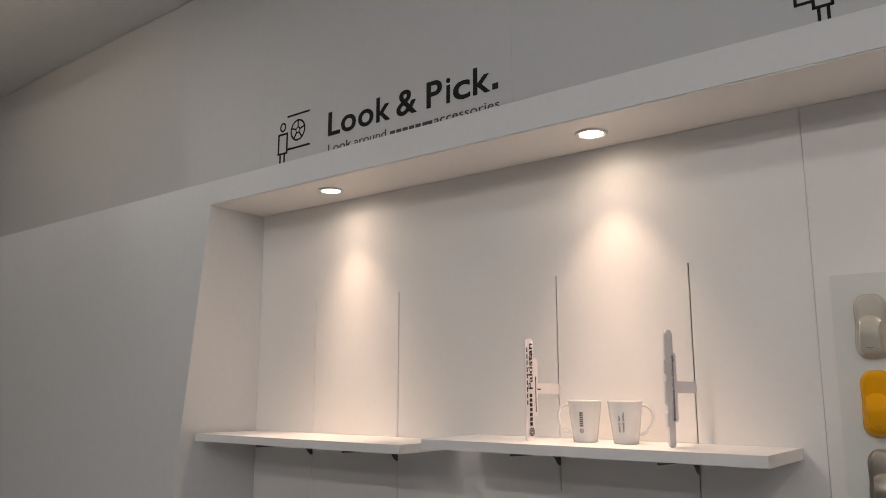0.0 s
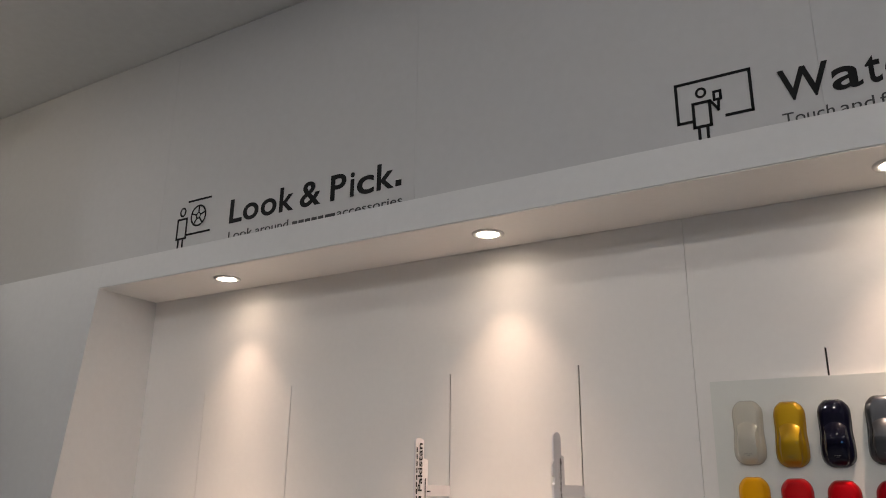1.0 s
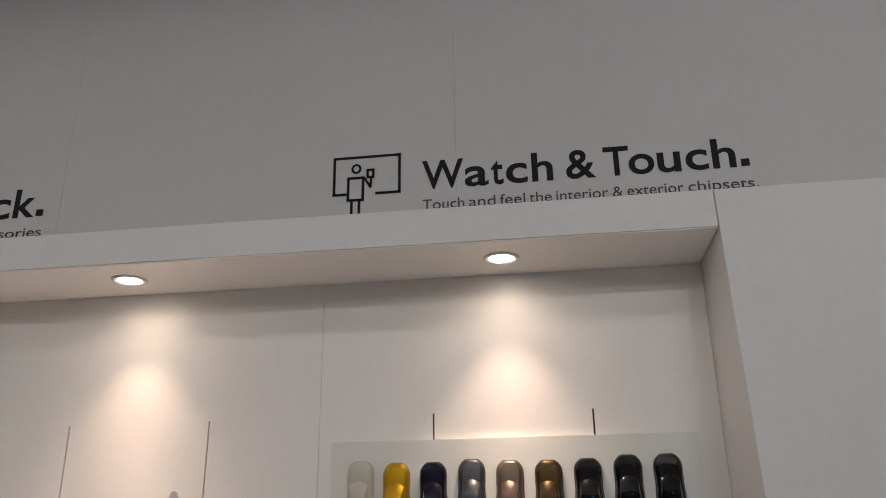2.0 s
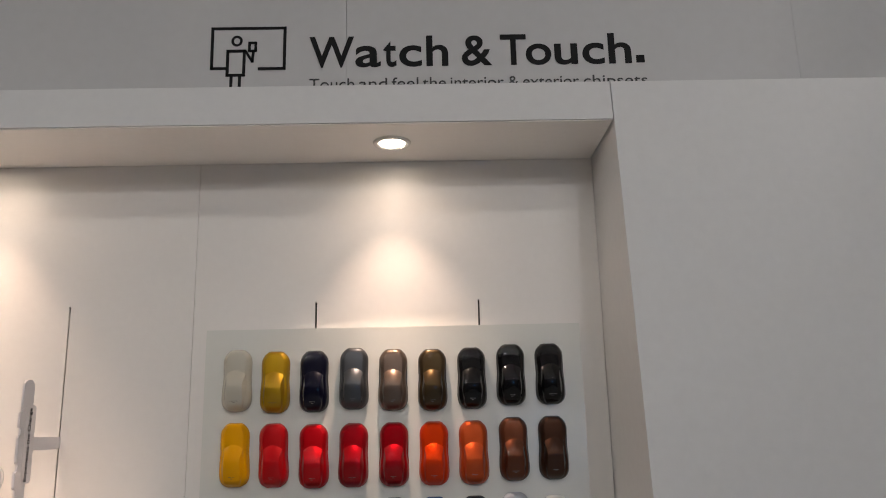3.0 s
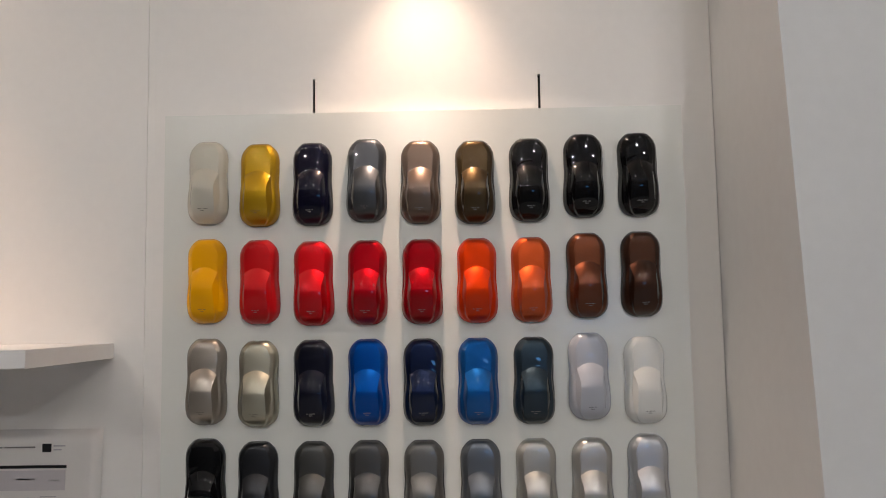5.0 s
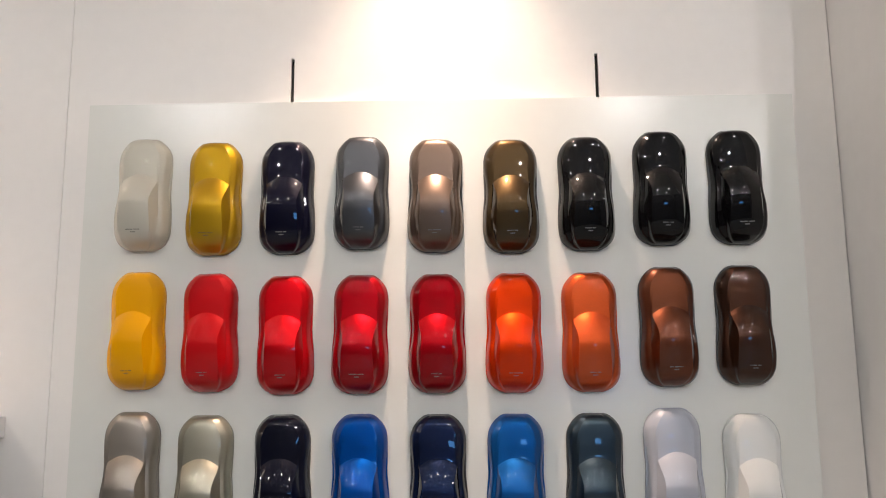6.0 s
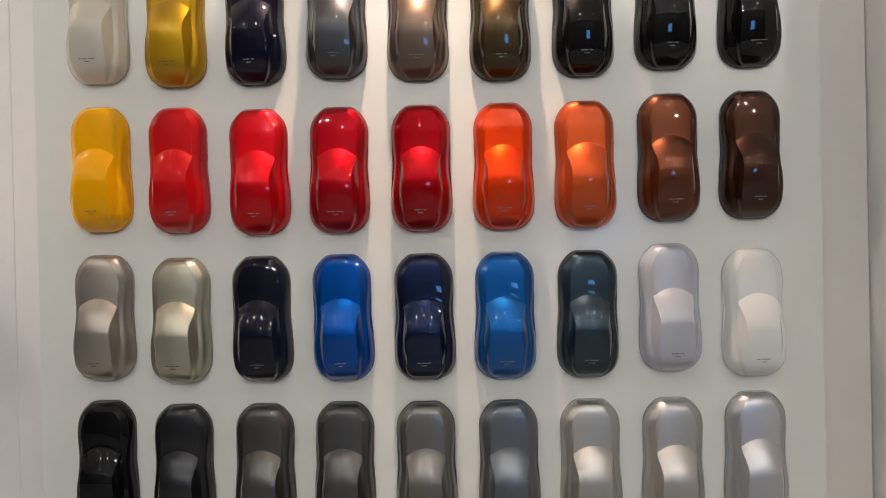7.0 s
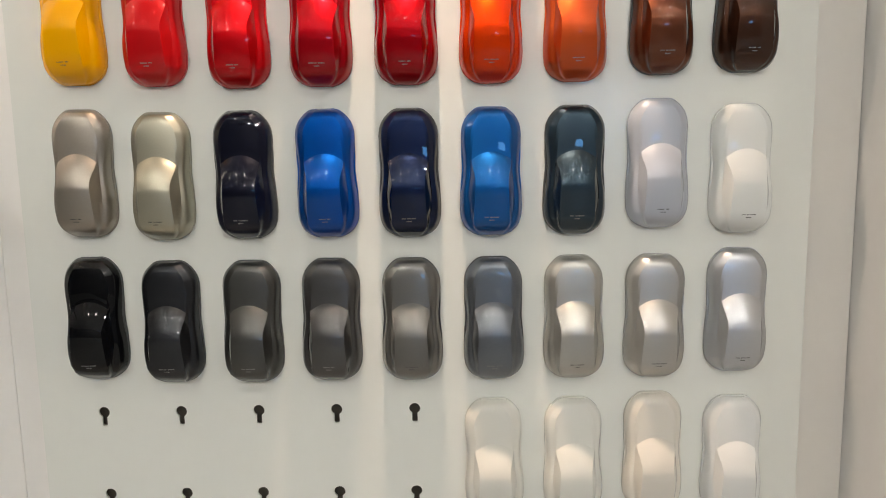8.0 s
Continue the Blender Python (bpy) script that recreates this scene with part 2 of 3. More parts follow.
# surround of the niche: leaning face, two broad sides and a beam
surround = structure(empty("niche_surround"), "white boxed surround standing proud round the niche", "wall surround")
def side_profile(z0, z1, back):
    return [(face_y(z0), z0), (back, z0), (back, z1), (face_y(z1), z1)]
part("beam", prism(side_profile(SOF, TOPZ, UPY - 0.003), NX0, NX1 - 0.0015, bevel=0.0012), M_WALL, surround)
# added sheet under the beam that carries the soffit's bounced light in its colour
part("soffit_lit_skin", prism([(face_y(SOF) + 0.004, SOF - 0.003), (-0.0005, SOF - 0.003), (-0.0005, SOF - 0.0004), (face_y(SOF) + 0.004, SOF - 0.0004)], NX0 + 0.001, NX1 - 0.003), M_SOFFIT_LIT, surround)
part("side_panel", prism(side_profile(0.0, TOPZ, UPY - 0.003), FLOOR_W + 0.003, NX0 - 0.0005, bevel=0.0012), M_WALL, surround)
part("side_panel", prism(side_profile(0.0, TOPZ, UPY - 0.003), NX1 + 0.0005, FLOOR_E - 0.003, bevel=0.0012), M_WALL, surround)

# back of the niche: two laminate panels with upright slots
SLOTS = ((-1.955, 0.80), (-1.519, 0.80), (-0.867, 1.205), (-0.442, 1.212), (0.199, 0.80), (0.627, 0.80))
SLOT_TOP, SEAM = 1.856, -0.1195
back = structure(empty("niche_back"), "white laminate back wall of the niche with upright slots", "wall")
for a, b in ((NX0 + 0.0006, SEAM - 0.0009), (SEAM + 0.0009, NX1 - 0.0008)):
    loops = [rect(a, b, 0.0, SOF - 0.0036)]
    for sx, sz in SLOTS:
        if a < sx < b:
            loops.append(rect(sx - 0.0025, sx + 0.0025, sz, SLOT_TOP))
    finish(new("panel", outline_mesh("panel", loops, 0.012)), M_BACK, back)
for sx, sz in SLOTS:
    part("slot_channel", box(sx - 0.006, sx + 0.006, 0.0125, 0.02, sz, SLOT_TOP), M_CHANNEL, back)
part("backing", box(NX0, NX1, 0.0205, 0.0245, 0.0, SOF - 0.002), M_GAP, back)

# ---- downlights in the soffit ----


def downlight():
    e = empty("recessed_downlight")
    part("trim_ring", revolve([(0.034, 0.001), (0.036, -0.004), (0.046, -0.005), (0.049, -0.002), (0.049, 0.001)]), M_RING, e, smooth=True)
    part("lens", revolve([(0.0, -0.0035), (0.02, -0.0034), (0.033, -0.0015), (0.0335, 0.0)]), M_LENS, e, "glowing warm white lens", smooth=True)
    return tagged(e, "small round recessed downlight, glowing warm white, in the niche soffit", "downlight", "niche downlights")


first = downlight()
first.matrix_basis = pose(LAMPS[0], -0.145, SOF - 0.0035)
for lx in LAMPS[1:]:
    copy_thing(first, pose(lx, -0.145, SOF - 0.0035))

# ---- ceiling lamps of the room ----


def ceiling_lamp():
    e = empty("ceiling_light")
    part("frame", box(-0.032, 0.032, -0.20, 0.20, -0.022, 0.0, 0.003), M_RING, e)
    part("diffuser", box(-0.02, 0.02, -0.185, 0.185, -0.028, -0.0225, 0.002), M_PANEL, e, "glowing white diffuser")
    return tagged(e, "slim white linear ceiling light, glowing, on the showroom ceiling", "ceiling light", "room ceiling lights")


cl = ceiling_lamp()
cl.matrix_basis = pose(*FRONT_ROW[0], CEIL)
for cx, cy in FRONT_ROW[1:] + ROOM_SPOTS:
    copy_thing(cl, pose(cx, cy, CEIL))


tk = empty("track_spotlight", look(*TRACKS[0]))
part("housing", revolve([(0.0, 0.13), (0.03, 0.128), (0.042, 0.115), (0.045, 0.02), (0.046, 0.012), (0.041, 0.012), (0.04, 0.02), (0.0, 0.021)]), M_RING, tk, smooth=True)
part("lens", revolve([(0.0, 0.019), (0.039, 0.019), (0.039, 0.0195)]), M_PANEL, tk, "glowing white lens")
tagged(tk, "white cylindrical track spotlight turned along the wall below the ceiling", "spotlight", "track spotlights")
copy_thing(tk, look(*TRACKS[1]))
st = empty("linear_ceiling_light", pose(-3.95, -1.0, CEIL))
part("frame", box(-1.03, 1.03, -0.025, 0.025, -0.06, 0.0, 0.004), M_RING, st)
part("diffuser", box(-1.0, 1.0, -0.07, 0.07, -0.14, -0.0605, 0.006), M_GLOBE, st, "glowing warm diffuser")
tagged(st, "long narrow ceiling light with a glowing warm white diffuser", "ceiling light")

# display screen on the far side, seen as blue glints in the paint samples
tv = empty("display_screen", pose(2.0, FLOOR_S + 0.05, 1.45))
part("housing", box(-0.43, 0.43, -0.05, -0.005, -0.21, 0.21, 0.006), M_DARKWOOD, tv)
part("picture", box(-0.4, 0.4, -0.0045, 0.0, -0.18, 0.18), M_SCREEN, tv, "glowing blue picture")
tagged(tv, "dark wall-mounted display screen showing a bright blue picture", "screen")

# ---- wall lettering ----


def strip(bm, x0, z0, x1, z1, w, y=-0.0015):
    """A straight line of a pictogram."""
    d = Vector((x1 - x0, z1 - z0)).normalized() * (w / 2)
    n = Vector((-d.y, d.x))
    a, b = Vector((x0, z0)) - d, Vector((x1, z1)) + d
    pts = [a - n, b - n, b + n, a + n]
    lo, hi = [bm.verts.new((p.x, y, p.y)) for p in pts], [bm.verts.new((p.x, 0.0, p.y)) for p in pts]
    bm.faces.new(lo)
    for i in range(4):
        bm.faces.new((lo[i], lo[(i + 1) % 4], hi[(i + 1) % 4], hi[i]))


def ring(bm, cx, cz, rx, rz, w, y=-0.0015, steps=28):
    for i in range(steps):
        a0, a1 = 2 * math.pi * i / steps, 2 * math.pi * (i + 1) / steps
        q = [((rx + s) * math.cos(a) + cx, (rz + s) * math.sin(a) + cz) for a, s in ((a0, -w / 2), (a0, w / 2), (a1, w / 2), (a1, -w / 2))]
        bm.faces.new([bm.verts.new((x, y, z)) for x, z in q])


def lines(bm, pts, w):
    for (a, b), (c, d) in zip(pts, pts[1:]):
        strip(bm, a, b, c, d, w)


def lettering(parent, name, body, x, z, width, cap, bold, label, mat=None):
    me = text_mesh(name, body, width, cap, 0.0015, bold)
    ob = finish(new(name, me), mat or M_BLACK, parent, label)
    ob.matrix_basis = pose(x, 0, z)
    return tagged(ob, kind="stuff")


LW = 0.0085


def words(parent, name, items, z, cap, bold, mat, label=""):
    """Each word of a line at its own place: (word, x0, x1)."""
    for word, x0, x1 in items:
        if name == "title":
            if word == ".":
                part("full_stop", box(0.0, x1 - x0, -0.0015, 0.0, 0.0, 0.023), mat, parent).matrix_basis = pose(x0, 0, z)
                continue
            finish(new("letter", text_mesh("letter", word, x1 - x0, cap, 0.0015, bold)), mat, parent).matrix_basis = pose(x0, 0, z)
            continue
        lettering(parent, name, word, x0, z, x1 - x0, cap, bold, label, mat)


def stroke(parent, name, pts, w=LW):
    bm = bmesh.new()
    lines(bm, pts, w)
    return part(name, bm, M_BLACK, parent)


def circle(parent, name, cx, cz, rx, rz, w=LW):
    bm = bmesh.new()
    ring(bm, cx, cz, rx, rz, w)
    bmesh.ops.remove_doubles(bm, verts=bm.verts, dist=1e-5)
    return part(name, bm, M_BLACK, parent)


sign = tagged(empty("wall_sign", pose(0, UPY - 0.0005, 0)), "black pictogram and lettering Look & Pick on the grey wall", "wall sign", "wall signs")
circle(sign, "pictogram_head", -2.227, 2.639, 0.0155, 0.018)
stroke(sign, "pictogram_body", [(-2.254, 2.607), (-2.199, 2.607), (-2.199, 2.519), (-2.254, 2.519), (-2.254, 2.607)])
stroke(sign, "pictogram_leg", [(-2.241, 2.515), (-2.241, 2.44)])
stroke(sign, "pictogram_leg", [(-2.214, 2.515), (-2.214, 2.44)])
stroke(sign, "pictogram_bar", [(-2.197, 2.682), (-2.064, 2.682)])
stroke(sign, "pictogram_bar", [(-2.19, 2.532), (-2.057, 2.532)])
circle(sign, "pictogram_wheel", -2.130, 2.609, 0.043, 0.0445)
circle(sign, "pictogram_hub", -2.130, 2.609, 0.012, 0.0125, 0.006)
for k in range(5):
    a = math.pi / 2 + k * 2 * math.pi / 5
    stroke(sign, "pictogram_spoke", [(-2.130 + 0.014 * math.cos(a), 2.609 + 0.014 * math.sin(a)), (-2.130 + 0.039 * math.cos(a), 2.609 + 0.039 * math.sin(a))], 0.0065)
words(sign, "title", [('L', -1.943, -1.873), ('o', -1.867, -1.783), ('o', -1.77, -1.687), ('k', -1.671, -1.597), ('&', -1.565, -1.462), ('P', -1.415, -1.342),
                      ('i', -1.322, -1.303), ('c', -1.29, -1.213), ('k', -1.2, -1.124), ('.', -1.117, -1.092)], 2.543, 0.101, 0.016, M_BLACK)
words(sign, "subtitle", [("Look", -1.94, -1.806), ("around", -1.79, -1.618)], 2.4715, 0.0335, 0.0, M_GREYINK, "thin dark lettering")
bm = bmesh.new()
for bx, bw in ((-1.598, 0.026), (-1.566, 0.026), (-1.534, 0.026), (-1.502, 0.026), (-1.470, 0.026), (-1.436, 0.028), (-1.402, 0.008)):
    strip(bm, bx + 0.008, 2.4845, bx + bw - 0.006, 2.4845, 0.013)
tagged(part("subtitle_bar", bm, M_GREYINK, sign), kind="stuff")
words(sign, "subtitle", [("accessories", -1.379, -1.087)], 2.4715, 0.0335, 0.0, M_GREYINK, "thin dark lettering")

sign = tagged(empty("wall_sign", pose(0, UPY - 0.0005, 0)), "black pictogram and lettering Watch & Touch on the grey wall", "wall sign", "wall signs")
stroke(sign, "pictogram_screen", [(-0.074, 2.54), (-0.112, 2.54), (-0.113, 2.665), (0.095, 2.665), (0.095, 2.538), (0.024, 2.538)])
circle(sign, "pictogram_head", -0.042, 2.625, 0.0125, 0.0135, LW * 0.9)
stroke(sign, "pictogram_body", [(-0.067, 2.594), (-0.02, 2.594), (-0.02, 2.519), (-0.067, 2.519), (-0.067, 2.594)])
stroke(sign, "pictogram_leg", [(-0.055, 2.514), (-0.055, 2.43)])
stroke(sign, "pictogram_leg", [(-0.031, 2.514), (-0.031, 2.43)])
stroke(sign, "pictogram_arm", [(-0.017, 2.593), (0.003, 2.562), (0.006, 2.592)], LW * 0.9)
stroke(sign, "pictogram_phone", [(-0.006, 2.619), (0.012, 2.619), (0.012, 2.594), (-0.006, 2.594), (-0.006, 2.619)], LW * 0.9)
words(sign, "title", [('W', 0.166, 0.294), ('a', 0.298, 0.371), ('t', 0.379, 0.416), ('c', 0.424, 0.489), ('h', 0.502, 0.565), ('&', 0.604, 0.691), ('T', 0.716, 0.791),
                      ('o', 0.789, 0.863), ('u', 0.872, 0.939), ('c', 0.953, 1.017), ('h', 1.029, 1.095), ('.', 1.108, 1.132)], 2.541, 0.094, 0.015, M_BLACK)
words(sign, "subtitle", [("Touch", 0.167, 0.295), ("and", 0.309, 0.389), ("feel", 0.402, 0.478), ("the", 0.49, 0.557), ("interior", 0.57, 0.722), ("&", 0.735, 0.764),
                         ("exterior", 0.777, 0.938), ("chipsets.", 0.951, 1.148)], 2.4715, 0.0335, 0.0, M_GREYINK, "thin dark lettering")

# ---- shelves and brackets ----
SHZ = SHELF_TOP
LOWER = 0.021                # the other shelf hangs this much lower


def shelf(x0, x1, m):
    e = empty("wall_shelf", m)
    part("board", box(x0 + 0.0015, x1 - 0.0015, -0.2985, -0.002, -0.028, 0.0, 0.0008), M_SHELF, e)
    part("edge_band", box(x0, x1, -0.30, -0.2987, -0.0278, -0.0002, 0.0006), M_SHELF, e)
    part("edge_band", box(x0, x0 + 0.0013, -0.2985, -0.002, -0.0278, -0.0002), M_SHELF, e)
    part("edge_band", box(x1 - 0.0013, x1, -0.2985, -0.002, -0.0278, -0.0002), M_SHELF, e)
    return tagged(e, "thick white laminate shelf on grey metal brackets", "shelf", "niche shelves")


def bracket(x, top):
    e = empty("shelf_bracket", pose(x, 0, top - 0.0285))
    prof = [(0.006, 0.0), (-0.27, 0.0), (-0.275, -0.004), (-0.272, -0.009), (-0.12, -0.014), (-0.05, -0.02), (-0.03, -0.028), (-0.018, -0.045), (-0.006, -0.052), (0.006, -0.052)]
    part("arm", prism(prof, -0.0022, 0.0022, bevel=0.0006, segments=1), M_METAL, e)
    part("flange", box(-0.009, 0.009, -0.268, -0.03, -0.002, -0.0003), M_METAL, e)
    return tagged(e, "dark grey metal shelf bracket hooked into a wall slot", "bracket", "shelf brackets")


shelf(-1.165, -0.175, pose(0, 0, SHZ))
shelf(-2.285, -1.25, pose(0, 0, SHZ - LOWER))
for sx, sz in SLOTS[:4]:
    bracket(sx, SHZ - (LOWER if sx < -1.2 else 0.0))

# ---- mugs ----


def mug(name_label, angle):
    e = empty("mug")
    outer = [(0.0, 0.0), (0.0305, 0.0), (0.033, 0.0025), (0.0350, 0.02), (0.0392, 0.05), (0.0432, 0.08), (0.0462, 0.108), (0.0468, 0.1125), (0.0460, 0.1135), (0.0448, 0.112), (0.0415, 0.08), (0.037, 0.04), (0.033, 0.009), (0.0, 0.006)]
    body = part("body", revolve(outer, 48), M_CERAMIC, e, smooth=True)
    bm = bmesh.new()
    n, k = 18, 10
    rings = []
    for i in range(n + 1):
        s = i / n
        a = -math.pi / 2 + math.pi * s
        cx, cz = 0.0375 + 0.006 * s + 0.040 * max(0.0, math.cos(a)) * (0.60 + 0.42 * s), 0.064 + 0.039 * math.sin(a)
        tx, tz = -math.sin(a), math.cos(a)
        nx, nz = tz, -tx
        rings.append([bm.verts.new((cx + nx * 0.0042 * math.cos(q), 0.0062 * math.sin(q), cz + nz * 0.0042 * math.cos(q))) for q in (2 * math.pi * j / k for j in range(k))])
    for a, b in zip(rings, rings[1:]):
        for j in range(k):
            bm.faces.new((a[j], a[(j + 1) % k], b[(j + 1) % k], b[j]))
    h = part("handle", bm, M_CERAMIC, e, smooth=True)
    h.matrix_basis = pose(0, 0, 0, 0, 0, angle)
    return tagged(e, name_label, "mug", "mugs on the shelf")


def on_mug(parent, me, name, ang, z):
    """Bends flat print, drawn upwards from z, round a mug: its x becomes height."""
    for v in me.vertices:
        up, side = v.co.x, v.co.z
        hz = z + up
        r = 0.0351 + (0.0462 - 0.0350) * max(0.0, (hz - 0.02)) / 0.082 + 0.0003 - v.co.y * 0.1
        a = radians(ang) + side / r * -1
        v.co = (r * math.cos(a), r * math.sin(a), hz)
    return finish(new(name, me), M_BLACK, parent)


MUGY = -0.124
m1 = mug("white ceramic mug with a dark printed emblem, on the shelf", 203)
m1.matrix_basis = pose(-0.714, MUGY, SHZ)
bm = bmesh.new()
ring(bm, 0.005, 0.0, 0.0055, 0.0042, 0.0016)
strip(bm, 0.0025, -0.0018, 0.0075, 0.0018, 0.0016)
for k in range(7):
    strip(bm, 0.0185 + k * 0.0058, -0.0032, 0.0185 + k * 0.0058, 0.0032, 0.0034)
me = bpy.data.meshes.new("emblem")
bm.to_mesh(me)
bm.free()
on_mug(m1, me, "emblem", -77, 0.027)
m2 = mug("white ceramic mug with small dark lettering, on the shelf", 22)
m2.matrix_basis = pose(-0.592, MUGY, SHZ)
on_mug(m2, text_mesh("lettering", "nice to", 0.042, 0.0075, 0.0005, 0.01), "lettering", -86, 0.032)
on_mug(m2, text_mesh("lettering", "meet you.", 0.052, 0.0075, 0.0005, 0.01), "lettering", -70, 0.032)

# ---- upright signs standing in the wall slots ----


def blob(spans, thick, name, parent, x):
    """A cut-out of stacked rounded strips in the y-z plane. Spans: (y0, y1, z0, z1, radius)."""
    for i, (y0, y1, z0, z1, r) in enumerate(spans):
        pts = []
        for cy, cz, a0 in ((y1 - r, z1 - r, 0), (y0 + r, z1 - r, 90), (y0 + r, z0 + r, 180), (y1 - r, z0 + r, 270)):
            for k in range(7):
                a = radians(a0 + 15 * k)
                pts.append((cy + r * math.cos(a), cz + r * math.sin(a)))
        part(name, prism(pts, x - thick / 2 - 0.0002 * i, x + thick / 2 + 0.0002 * i), M_FOAM, parent)


def side_text(parent, body, y, z, length, cap, bold=0.01, name="lettering", x=0.004):
    me = text_mesh(name, body, length, cap, 0.0004, bold)
    for v in me.vertices:
        v.co = (x - v.co.y, y - v.co.z, z + v.co.x)
    return finish(new(name, me), M_BLACK, parent)


def side_bars(parent, y, z0, z1, cap, n, x=0.004):
    bm = bmesh.new()
    step = (z1 - z0) / n
    for k in range(n):
        box(x, x + 0.0004, y - cap, y, z0 + k * step, z0 + (k + 0.72) * step, bm=bm)
    return part("print_bar", bm, M_BLACK, parent)


sg = tagged(empty("slot_sign", pose(-0.867, 0, SHZ)), "white cut-out sign with dark upright lettering, on the shelf", "sign", "upright signs")
blob([(-0.192, -0.148, 0.0, 0.290, 0.012), (-0.17, -0.126, 0.065, 0.235, 0.01), (-0.132, 0.012, 0.132, 0.162, 0.003)], 0.005, "card", sg, 0.0)
side_text(sg, "@", -0.158, 0.012, 0.024, 0.02)
side_bars(sg, -0.1605, 0.042, 0.136, 0.014, 7)
side_text(sg, "Pakistan", -0.158, 0.145, 0.132, 0.022)
side_bars(sg, -0.183, 0.1, 0.27, 0.005, 9)
side_bars(sg, -0.138, 0.08, 0.22, 0.004, 1)
side_bars(sg, -0.112, 0.143, 0.148, 0.02, 1)
sg = tagged(empty("slot_sign", pose(-0.442, 0, SHZ)), "pale grey cut-out sign lettered Experience the Change, on the shelf", "sign", "upright signs")
blob([(-0.197, -0.150, 0.218, 0.296, 0.018), (-0.196, -0.156, 0.0, 0.236, 0.012), (-0.205, -0.17, 0.185, 0.222, 0.008), (-0.203, -0.17, 0.105, 0.17, 0.008), (-0.205, -0.17, 0.05, 0.09, 0.008), (-0.18, -0.135, 0.062, 0.238, 0.01), (-0.14, 0.012, 0.135, 0.165, 0.003)], 0.005, "card", sg, 0.0)
side_text(sg, "Experience the Change", -0.156, 0.066, 0.165, 0.013)

# ---- printed sheets on the wall below the shelf ----


def sheet(name, x0, x1, z0, z1, label):
    e = empty(name, pose(0, -0.0008, 0))
    bm = bmesh.new()
    n = 14
    grid = [[bm.verts.new((x0 + (x1 - x0) * i / n + (0.006 * (j / n) if i == n else 0), -0.003 * max(0.0, i / n - 0.85) ** 2 * 40 - 0.0004 * math.sin(5 * j / n), z0 + (z1 - z0) * j / n)) for i in range(n + 1)] for j in range(n + 1)]
    for j in range(n):
        for i in range(n):
            bm.faces.new((grid[j][i], grid[j][i + 1], grid[j + 1][i + 1], grid[j + 1][i]))
    ob = part("sheet", bm, M_PAPER, e, smooth=True)
    mod = ob.modifiers.new("thickness", "SOLIDIFY")
    mod.thickness = 0.0004
    return tagged(e, label, "paper", "printed sheets")


def print_block(parent, name, rows, mat, y=-0.0012):
    bm = bmesh.new()
    for x0, x1, z0, z1 in rows:
        box(x0, x1, y, y + 0.0004, z0, z1, bm=bm)
    return tagged(part(name, bm, mat, parent), kind="stuff" if len(rows) > 1 else "")


pg = sheet("printed_sheet", -0.478, -0.19, 0.82, 1.205, "white printed sheet with black bar and grey tables on wall")
print_block(pg, "heading", [(-0.443 + 0.0034 * k, -0.443 + 0.0034 * k + 0.0024, 1.1708, 1.1736) for k in range(39) if k not in (9, 15, 21)] + [(-0.443 + 0.0034 * k, -0.443 + 0.0034 * k + 0.0022, 1.1607, 1.1632) for k in range(8)], M_INKMID)
print_block(pg, "emblem", [(-0.298, -0.281, 1.163, 1.1785)], M_BLACK)
print_block(pg, "emblem_text", [(-0.277, -0.255, 1.173, 1.1755), (-0.277, -0.262, 1.166, 1.1685)], M_PRINTMID)
print_block(pg, "bar", [(-0.443, -0.252, 1.134, 1.1395)], M_BLACK)
print_block(pg, "table", [(-0.443, -0.254, 1.094, 1.130), (-0.448, -0.258, 1.025, 1.058)], M_PRINT)
print_block(pg, "table_text", [(-0.43, -0.395, 1.113, 1.1155), (-0.345, -0.31, 1.113, 1.1155), (-0.285, -0.265, 1.111, 1.1135), (-0.33, -0.29, 1.078, 1.0805), (-0.43, -0.39, 1.04, 1.0425), (-0.345, -0.318, 1.045, 1.047), (-0.345, -0.325, 1.036, 1.038), (-0.30, -0.27, 1.082, 1.0835), (-0.30, -0.275, 1.072, 1.0735), (-0.415, -0.385, 1.078, 1.0798), (-0.30, -0.27, 1.045, 1.047)], M_PRINTMID)
print_block(pg, "lines", [(-0.452, -0.385, 1.008, 1.011)] + [(-0.452, -0.38 + 0.02 * (k % 3), 1.0 - 0.008 * k, 1.0015 - 0.008 * k) for k in range(3)] + [(-0.455, -0.42, 0.971, 0.974)] + [(-0.455, -0.31 - 0.03 * (k % 3), 0.962 - 0.007 * k, 0.9635 - 0.007 * k) for k in range(9)], M_PRINTMID)
pg.location.x -= 0.007
pg = sheet("printed_sheet", -0.80, -0.492, 0.75, 1.125, "white printed sheet with dark pictures, on the wall")
print_block(pg, "heading", [(-0.62, -0.575, 1.090, 1.0945), (-0.545, -0.51, 1.090, 1.0945)], M_INKMID)
print_block(pg, "emblem", [(-0.558, -0.55, 1.0895, 1.0955)], M_BLACK)
bm = prism([(-0.573, 0.86), (-0.522, 0.86), (-0.517, 1.05), (-0.571, 1.005)], -0.0014, -0.0010, "y")
part("picture", bm, M_PHOTO, pg)
part("picture_base", prism([(-0.573, 0.86), (-0.524, 0.86), (-0.523, 0.975), (-0.556, 0.955), (-0.572, 0.90)], -0.0018, -0.00145, "y"), M_INKMID, pg)
bm = prism([(-0.64, 0.86), (-0.585, 0.86), (-0.58, 1.05), (-0.636, 1.005)], -0.0014, -0.0010, "y")
part("picture", bm, M_PHOTO, pg)
pg.location.x -= 0.015

